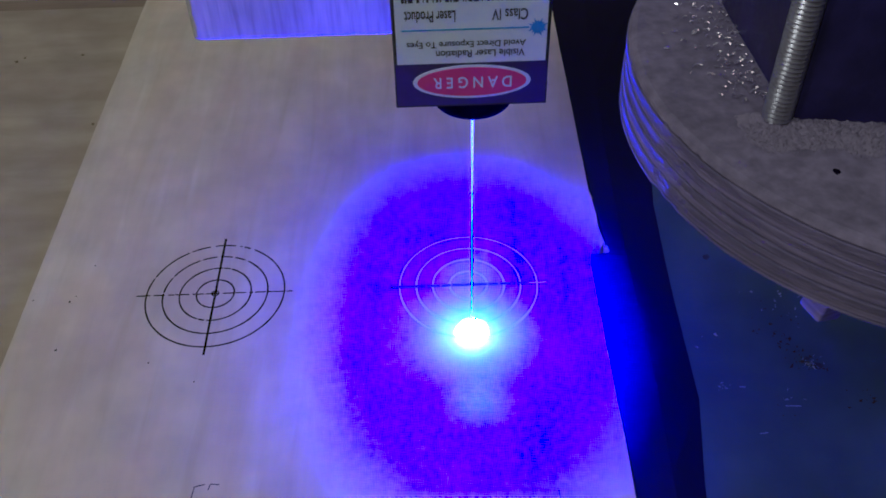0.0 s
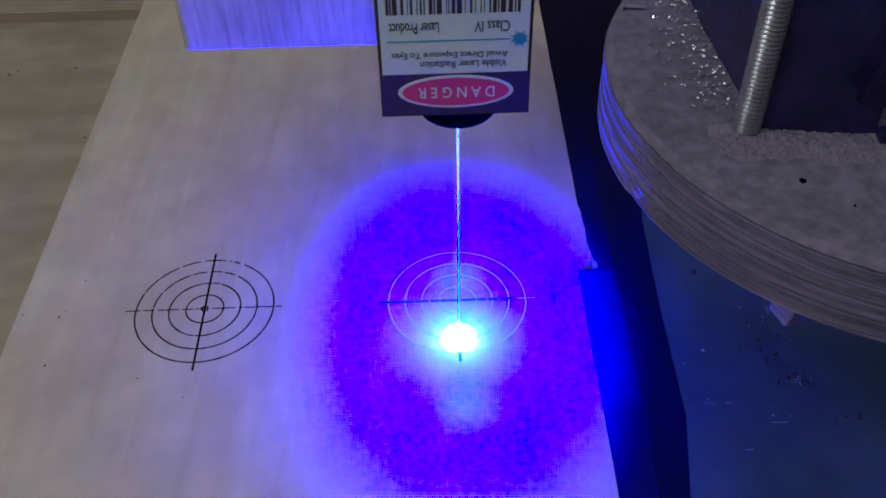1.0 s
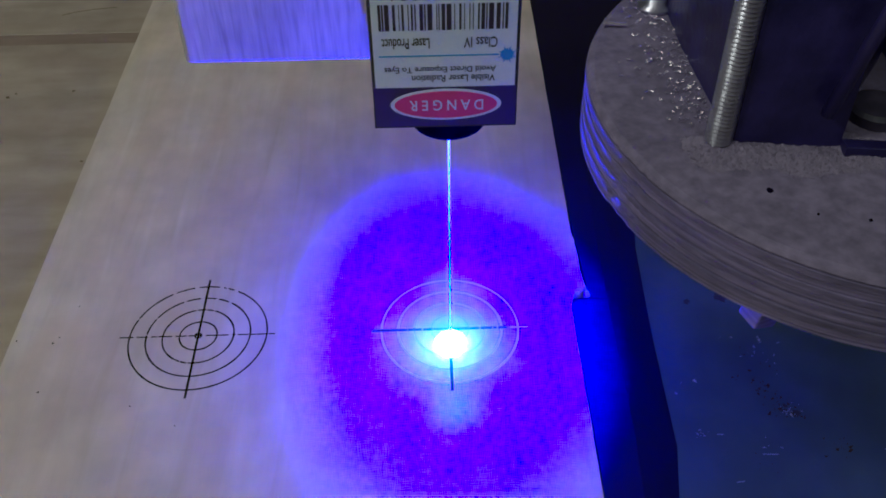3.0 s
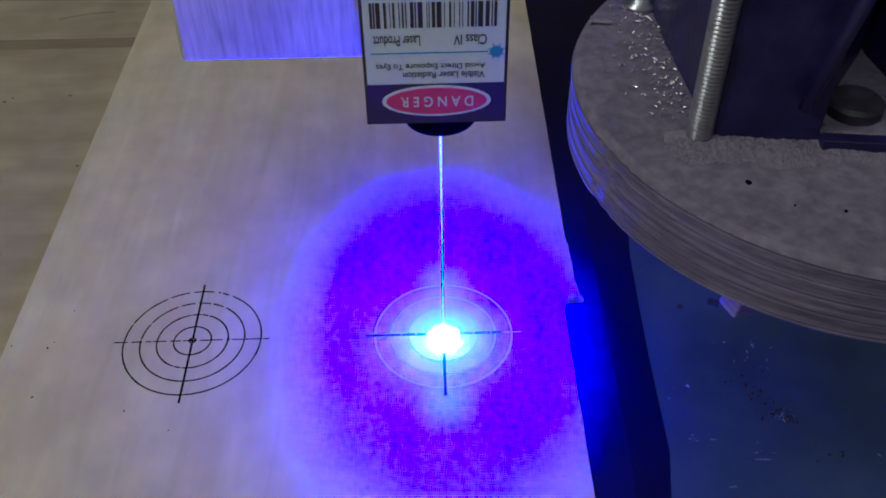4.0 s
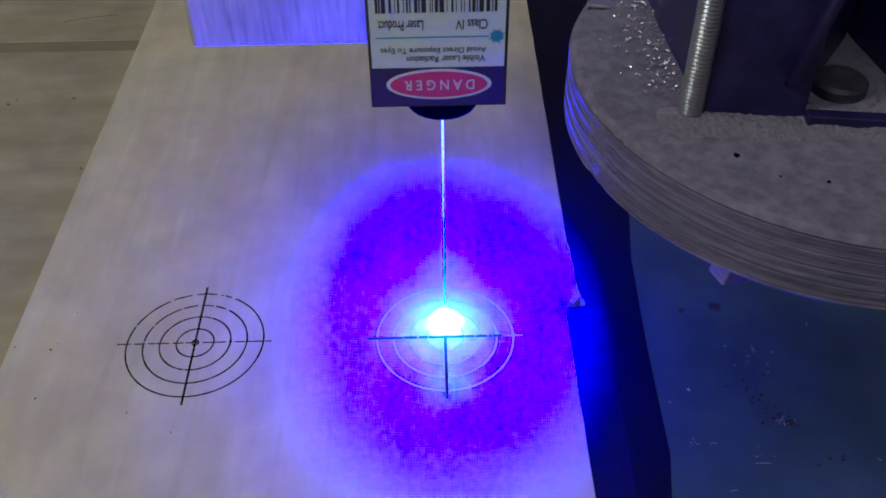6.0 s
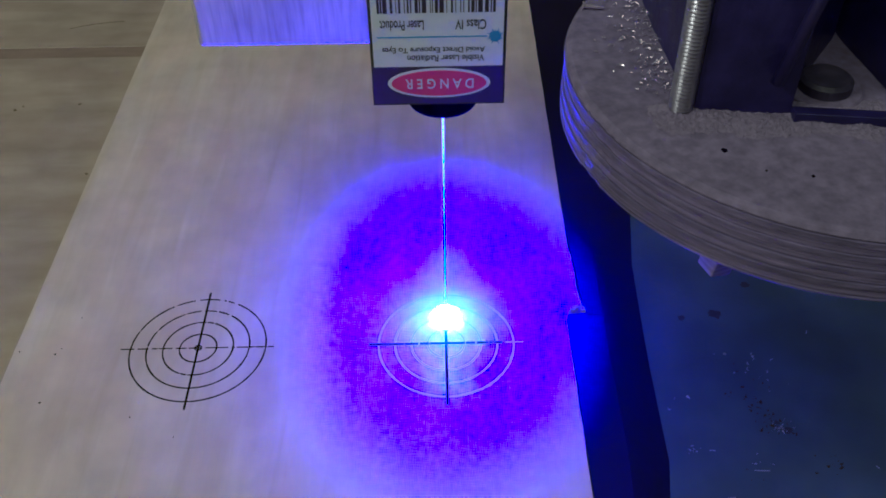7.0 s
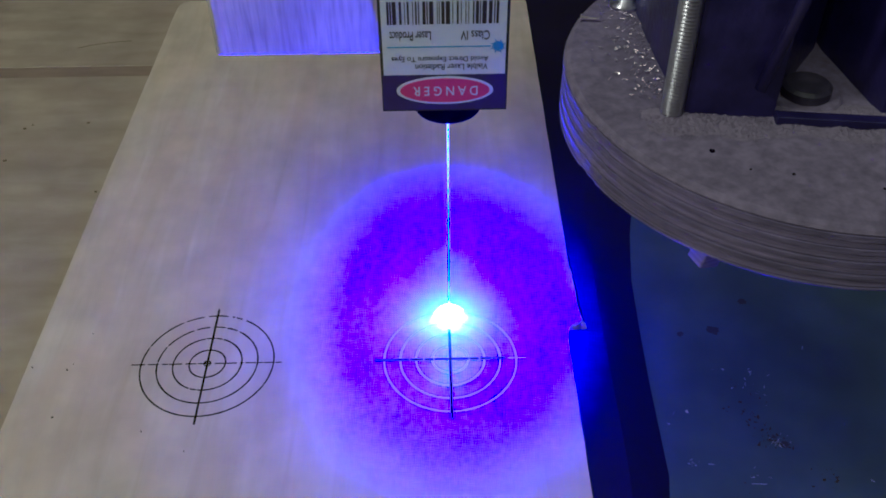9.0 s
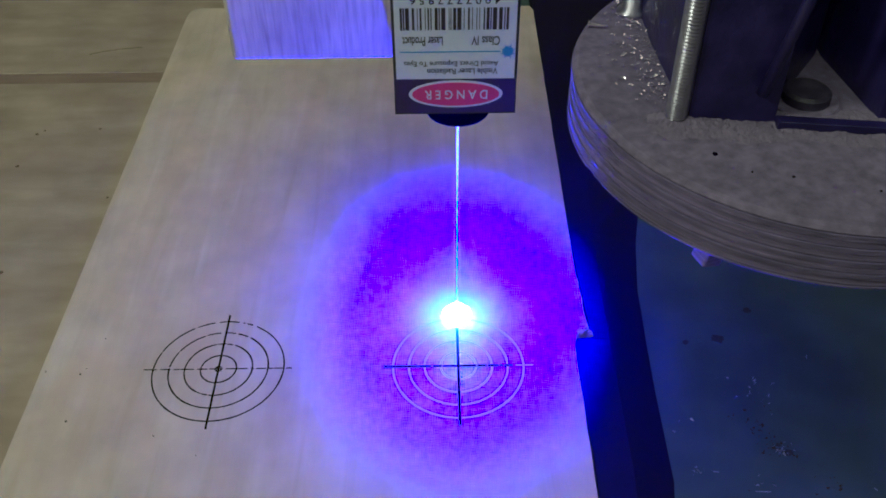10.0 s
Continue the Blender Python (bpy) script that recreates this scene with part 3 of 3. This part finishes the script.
def build_rod():
    prof = []
    z = DZ1 - 0.05
    pitch = 0.036
    while z < 9.0:
        prof += [(0.088, z), (0.109, z + pitch * 0.40), (0.109, z + pitch * 0.55), (0.088, z + pitch * 0.95)]
        z += pitch
    bm = turned([(0, DZ1 - 0.05)] + prof + [(0, z)], 2.035, -3.02, 20)
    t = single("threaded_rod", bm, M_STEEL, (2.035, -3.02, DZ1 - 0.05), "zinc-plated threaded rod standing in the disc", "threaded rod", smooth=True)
    CARRIED.append(t)


def build_post():
    t = thing("black_bracket", (3.6, -1.5, DZ1), "dark steel bracket bolted on the disc, stray blue in its colour", "bracket")
    part("side_body", prism([(2.14, -3.06), (2.95, -3.14), (3.06, -2.80), (3.74, -1.86), (3.74, 0.6), (2.03, 0.6), (2.05, -1.6)], DZ1, 9.2, 0.02), M_POST, t)
    part("far_body", prism([(3.80, -1.90), (3.97, -3.10), (5.70, -3.35), (5.70, 0.6), (3.80, 0.6)], DZ1, 9.2, 0.02), M_POST, t)
    part("front_lip", prism([(2.95, -3.26), (4.2, -3.42), (4.2, -3.30), (2.95, -3.14)], DZ1, DZ1 + 0.10, 0.01), M_POST, t)
    brace = bmesh.new()
    a, b = Vector((2.75, -3.21, 6.22)), Vector((2.88, -3.37, 7.2))
    bmesh.ops.create_cone(brace, cap_ends=True, segments=12, radius1=0.055, radius2=0.055, depth=(b - a).length * 1.6)
    m = Matrix.Translation(a + (b - a) * 0.75) @ (b - a).to_track_quat("Z", "Y").to_matrix().to_4x4()
    bmesh.ops.transform(brace, matrix=m, verts=brace.verts[:])
    part("brace", brace, M_POST, t, "dark painted brace rod", True)
    bm = turned([(0, DZ1 + 0.035), (0.235, DZ1 + 0.035), (0.235, DZ1 + 0.12), (0.20, DZ1 + 0.15), (0, DZ1 + 0.16)], 3.36, -2.76, 36)
    bolt = part("bolt", bm, M_BOLT, t, "dusty dark bolt head")
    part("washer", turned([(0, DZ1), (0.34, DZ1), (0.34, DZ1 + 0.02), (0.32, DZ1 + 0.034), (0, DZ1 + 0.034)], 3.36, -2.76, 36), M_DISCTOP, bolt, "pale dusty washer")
    CARRIED.append(t)


def heap(x, y):
    """Height of the sawdust that has drifted against the bracket's foot."""
    along = max(0.0, min(1.0, (x - 2.0) / 2.8))
    d = math.hypot(x - (2.0 + 2.8 * along), max(0.0, -3.10 - 0.33 * along - y) + 0.6 * max(0.0, y + 3.0 + 0.33 * along))
    wide = 0.21 + 0.12 * noise.noise((x * 1.7, 3.0, 0.0))
    return max(0.0, 0.048 * math.exp(-(d / wide) ** 2) * (0.85 + 0.5 * noise.noise((x * 5, y * 5, 7.0)) + 0.3 * noise.noise((x * 22, y * 22, 2.0))))


def build_dust():
    rng = random.Random(3)
    bm = bmesh.new()
    grid, step = {}, 0.0135
    for i in range(260):
        for j in range(112):
            x, y = 1.62 + i * step, -4.45 + j * step
            if (x - DX) ** 2 + (y - DY) ** 2 < (DR - 0.1) ** 2:
                grid[i, j] = bm.verts.new((x + rng.uniform(-0.004, 0.004), y + rng.uniform(-0.004, 0.004), DZ1 - 0.014 + heap(x, y) * rng.uniform(0.88, 1.12)))
    for (i, j) in list(grid):
        quad = [grid.get(k) for k in ((i, j), (i + 1, j), (i + 1, j + 1), (i, j + 1))]
        if all(quad) and max(v.co.z for v in quad) > DZ1 - 0.011:
            bm.faces.new(quad)
    for v in [v for v in bm.verts if not v.link_faces]:
        bm.verts.remove(v)
    for k in range(30000):
        if rng.random() < 0.62:
            x = rng.uniform(1.7, 5.2)
            y = -3.06 - abs(rng.gauss(0, 0.36)) - 0.115 * max(0.0, x - 2.1)
        else:
            a, r = rng.uniform(0, 6.283), DR * math.sqrt(rng.random()) * 0.98
            x, y = DX + r * math.cos(a), DY + r * math.sin(a)
        if (x - DX) ** 2 + (y - DY) ** 2 > (DR - 0.06) ** 2:
            continue
        s, lift = rng.uniform(0.002, 0.007), heap(x, y)
        vs = [bm.verts.new((x + rng.uniform(-s, s), y + rng.uniform(-s, s), DZ1 - 0.012 + lift + q)) for q in (0, 0, 0, s * 1.3)]
        for f in ((0, 1, 3), (1, 2, 3), (2, 0, 3)):
            bm.faces.new([vs[i] for i in f])
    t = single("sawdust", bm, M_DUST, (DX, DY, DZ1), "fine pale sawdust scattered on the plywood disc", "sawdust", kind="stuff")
    CARRIED.append(t)
    bm = bmesh.new()
    for k in range(640):
        v = rng.random() ** 1.3
        y = -0.3 - 2.5 * v
        x = 2.06 - abs(rng.gauss(0, 0.28)) * (1.0 - 0.4 * v)
        if (x - DX) ** 2 + (y - DY) ** 2 > (DR - 0.08) ** 2:
            continue
        r, w, a0, span = rng.uniform(0.004, 0.020) if k % 12 else rng.uniform(0.025, 0.05), rng.uniform(0.004, 0.012), rng.uniform(0, 6.28), rng.uniform(0.8, 4.8)
        tilt, lean = rng.uniform(-0.8, 0.8), rng.uniform(-0.3, 0.9)
        prev = None
        for i in range(6):
            a = a0 + span * i / 5
            px, py, pz = x + r * math.cos(a), y + r * math.sin(a), DZ1 + 0.012 + abs(r * math.sin(a) * tilt)
            row = [bm.verts.new((px, py, pz)), bm.verts.new((px + w * math.cos(lean) * math.cos(a), py + w * math.cos(lean) * math.sin(a), pz + abs(w * math.sin(lean))))]
            if prev:
                bm.faces.new((prev[0], prev[1], row[1], row[0]))
            prev = row
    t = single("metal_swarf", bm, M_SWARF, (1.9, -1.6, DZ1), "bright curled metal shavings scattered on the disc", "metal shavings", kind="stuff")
    CARRIED.append(t)


def build_debris():
    rng = random.Random(11)
    bm = bmesh.new()
    for cx, cy, n, sp in ((4.68, -1.38, 22, 0.07), (3.38, -1.7, 6, 0.05), (4.52, -0.28, 18, 0.22), (4.26, -1.95, 5, 0.1), (3.2, -0.9, 3, 0.1)):
        for k in range(n):
            x, y, s = cx + rng.gauss(0, sp), cy + rng.gauss(0, sp), rng.uniform(0.008, 0.036)
            vs = [bm.verts.new((x + rng.uniform(-s, s), y + rng.uniform(-s, s), PLATE_Z + q)) for q in (0, 0, 0, s)]
            for f in ((0, 1, 3), (1, 2, 3), (2, 0, 3), (0, 2, 1)):
                bm.faces.new([vs[i] for i in f])
    dark = bmesh.new()
    for cx, cy, n, sp in ((4.62, -1.30, 26, 0.12), (4.40, -0.95, 22, 0.16), (4.30, -0.55, 12, 0.2), (5.2, -2.0, 14, 0.12), (4.1, -2.2, 5, 0.1)):
        for k in range(n):
            x, y, s = cx + rng.gauss(0, sp), cy + rng.gauss(0, sp), rng.uniform(0.010, 0.045)
            vs = [dark.verts.new((x + rng.uniform(-s, s), y + rng.uniform(-s, s), PLATE_Z + q)) for q in (0, 0, 0, s)]
            for f in ((0, 1, 3), (1, 2, 3), (2, 0, 3), (0, 2, 1)):
                dark.faces.new([vs[i] for i in f])
    single("grit", dark, M_RUST, (4.5, -1, PLATE_Z), "dark rusty grit strewn on the plate", "grit", kind="stuff")
    single("debris", bm, M_FLECK, (5, 0, PLATE_Z), "pale flecks of debris on the dark plate", "debris", kind="stuff")


def blot(cx, cy, r, z, seed, lobes=18):
    """A thin irregular flake lying flat."""
    rng = random.Random(seed)
    return prism([(cx + r * rng.uniform(0.5, 1.1) * math.cos(i * 6.283 / lobes), cy + r * rng.uniform(0.5, 1.1) * math.sin(i * 6.283 / lobes)) for i in range(lobes)], z - 0.004, z + 0.006)


def bar_between(x0, y0, x1, y1, w, z):
    d = Vector((x1 - x0, y1 - y0)).normalized() * (w / 2)
    return prism([(x0 - d.y, y0 + d.x), (x0 + d.y, y0 - d.x), (x1 + d.y, y1 - d.x), (x1 - d.y, y1 + d.x)], z - 0.003, z + 0.003)


def build_marks():
    for k, (x, y) in enumerate(((-5.57, 0.66), (-6.31, -0.01), (-5.77, -0.07), (-5.70, 0.04), (-4.40, -1.25), (-5.73, -0.97), (-3.73, -1.60))):
        single("speck", blot(x, y, 0.010 + 0.004 * (k % 3), 0.0, k, 9), M_CHAR, (x, y, 0), "tiny dark speck on the pale board", "speck", "specks on the board")
    for k, (x, y, r) in enumerate(((-8.70, 6.90, 0.06), (-8.74, 5.78, 0.06), (-8.01, 2.63, 0.07), (-8.57, 7.03, 0.04), (-7.42, 7.08, 0.05), (-6.67, 4.73, 0.05))):
        single("speck", blot(x, y, 0.75 * r, TABLE_Z, 40 + k, 9), M_STAIN, (x, y, TABLE_Z), "small dark speck on the workbench", "speck", "specks on the bench")
    for x0, y0, x1, y1 in ((-3.47, -3.20, -3.35, -3.17), (-3.47, -3.20, -3.49, -3.40), (-3.28, -3.17, -3.17, -3.18), (-3.28, -3.17, -3.30, -3.25), (0.915, -3.42, 0.925, -3.60)):
        single("pencil_mark", bar_between(x0, y0, x1, y1, 0.012, 0.001), M_INK, (x0, y0, 0), "short grey pencil tick on the board", "pencil mark", "pencil marks on the board")
    pts = [(-8.49, 10.20), (-8.23, 10.32), (-7.79, 10.44), (-7.31, 10.51)]
    for (x0, y0), (x1, y1) in zip(pts, pts[1:]):
        single("scratch", bar_between(x0, y0, x1, y1, 0.018, TABLE_Z), M_STAIN, (x0, y0, TABLE_Z), "thin dark scratch on the workbench", "scratch", "scratches on the bench")
    for k, (x, y, r) in enumerate(((4.76, -1.41, 0.07), (4.65, -1.28, 0.04), (3.71, 0.77, 0.06), (4.26, 0.84, 0.12), (4.89, 1.48, 0.08))):
        single("rust_blot", blot(x, y, r, PLATE_Z, 70 + k, 22), M_SMEAR, (x, y, PLATE_Z), "dark reddish blot on the dark plate", "blot", "blots on the plate")
    for x, y, l, a in ((4.12, -2.06, 0.30, -0.05), (3.35, -1.65, 0.06, 0.40), (3.59, -1.72, 0.12, -0.10), (5.78, -2.03, 0.08, -0.80), (4.86, -0.13, 0.08, 0.50), (3.67, -2.48, 0.15, 0.10), (5.56, 0.39, 0.10, 1.20)):
        single("scratch", bar_between(x, y, x + 0.7 * l * math.cos(a), y + 0.7 * l * math.sin(a), 0.014, PLATE_Z + 0.001), M_FLECK, (x, y, PLATE_Z), "short pale scratch on the dark plate", "scratch", "scratches on the plate")
    nail = bmesh.new()
    a, b = Vector((1.42, -1.20, DZ1 + 0.03)), Vector((1.62, -1.24, DZ1 + 0.03))
    turn = Matrix.Translation((a + b) / 2) @ (b - a).to_track_quat("Z", "Y").to_matrix().to_4x4()
    bmesh.ops.create_cone(nail, cap_ends=True, segments=10, radius1=0.022, radius2=0.018, depth=(b - a).length, matrix=turn)
    bmesh.ops.create_cone(nail, cap_ends=True, segments=10, radius1=0.045, radius2=0.045, depth=0.015, matrix=Matrix.Translation(a) @ (b - a).to_track_quat("Z", "Y").to_matrix().to_4x4())
    CARRIED.append(single("nail", nail, M_SWARF, a, "small bright nail lying on the plywood disc", "nail"))
    for k, (x, y, r) in enumerate(((2.28, -3.62, 0.032), (2.9, -3.98, 0.018), (2.55, -3.9, 0.012), (3.6, -4.2, 0.016))):
        CARRIED.append(single("speck", blot(x, y, r, DZ1 - 0.004, 90 + k, 10), M_NOZZLE, (x, y, DZ1), "dark speck on the plywood disc", "speck", "specks on the disc"))
    bm = turned([(0, DZ1), (0.17, DZ1), (0.17, DZ1 + 0.04), (0.11, DZ1 + 0.06), (0.105, DZ1 + 1.6), (0, DZ1 + 1.6)], 1.95, -0.88, 20)
    CARRIED.append(single("steel_stud", bm, M_STEEL, (1.95, -0.88, DZ1), "short zinc-plated steel stud on the disc", "stud", smooth=True))


build_room()
build_plate()
build_table()
build_board()
build_first_target()
second = build_second_target()
build_laser()
build_beam()
build_block()
build_disc()
build_rod()
build_post()
build_dust()
build_debris()
build_marks()


# ---- what moves ----
def travel_at(t):
    for (t0, a), (t1, b) in zip(TRAVEL, TRAVEL[1:]):
        if t <= t1:
            return a + (b - a) * (t - t0) / (t1 - t0)
    return TRAVEL[-1][1]


def motions():
    # the whole carriage slides along y
    for ob in CARRIED:
        home = ROOT[ob] * U
        walk(ob, [(t, pose(home.x, home.y + y / 1000, home.z)) for t, y in TRAVEL])
    # the upright line of the second target chars piece by piece as the spot passes
    n = 44
    y0, y1 = -1.145, 1.10
    for k in range(n):
        a, b = y0 + (y1 - y0) * k / n, y0 + (y1 - y0) * (k + 1) / n
        seg = part("upright_line_piece", box(-0.023, 0.023, a, b, -0.003, 0.0), M_CHAR, second, "black burned line")
        lo, hi = -0.004 * U, 0.0045 * U
        t_pass = None
        for i in range(101):
            if travel_at(i / 10) / 22.0 >= b - 0.02:
                t_pass = i / 10
                break
        if t_pass is None:
            rows = [(0, lo), (10, lo)]
        elif t_pass <= 0:
            rows = [(0, hi), (10, hi)]
        else:
            rows = [(0, lo), (max(0.0, t_pass - 0.1), lo), (t_pass, hi), (10, hi)]
            rows = [r for i, r in enumerate(rows) if i == 0 or r[0] > rows[i - 1][0]]
        walk(seg, [(t, pose(0, 0, z)) for t, z in rows])


motions()
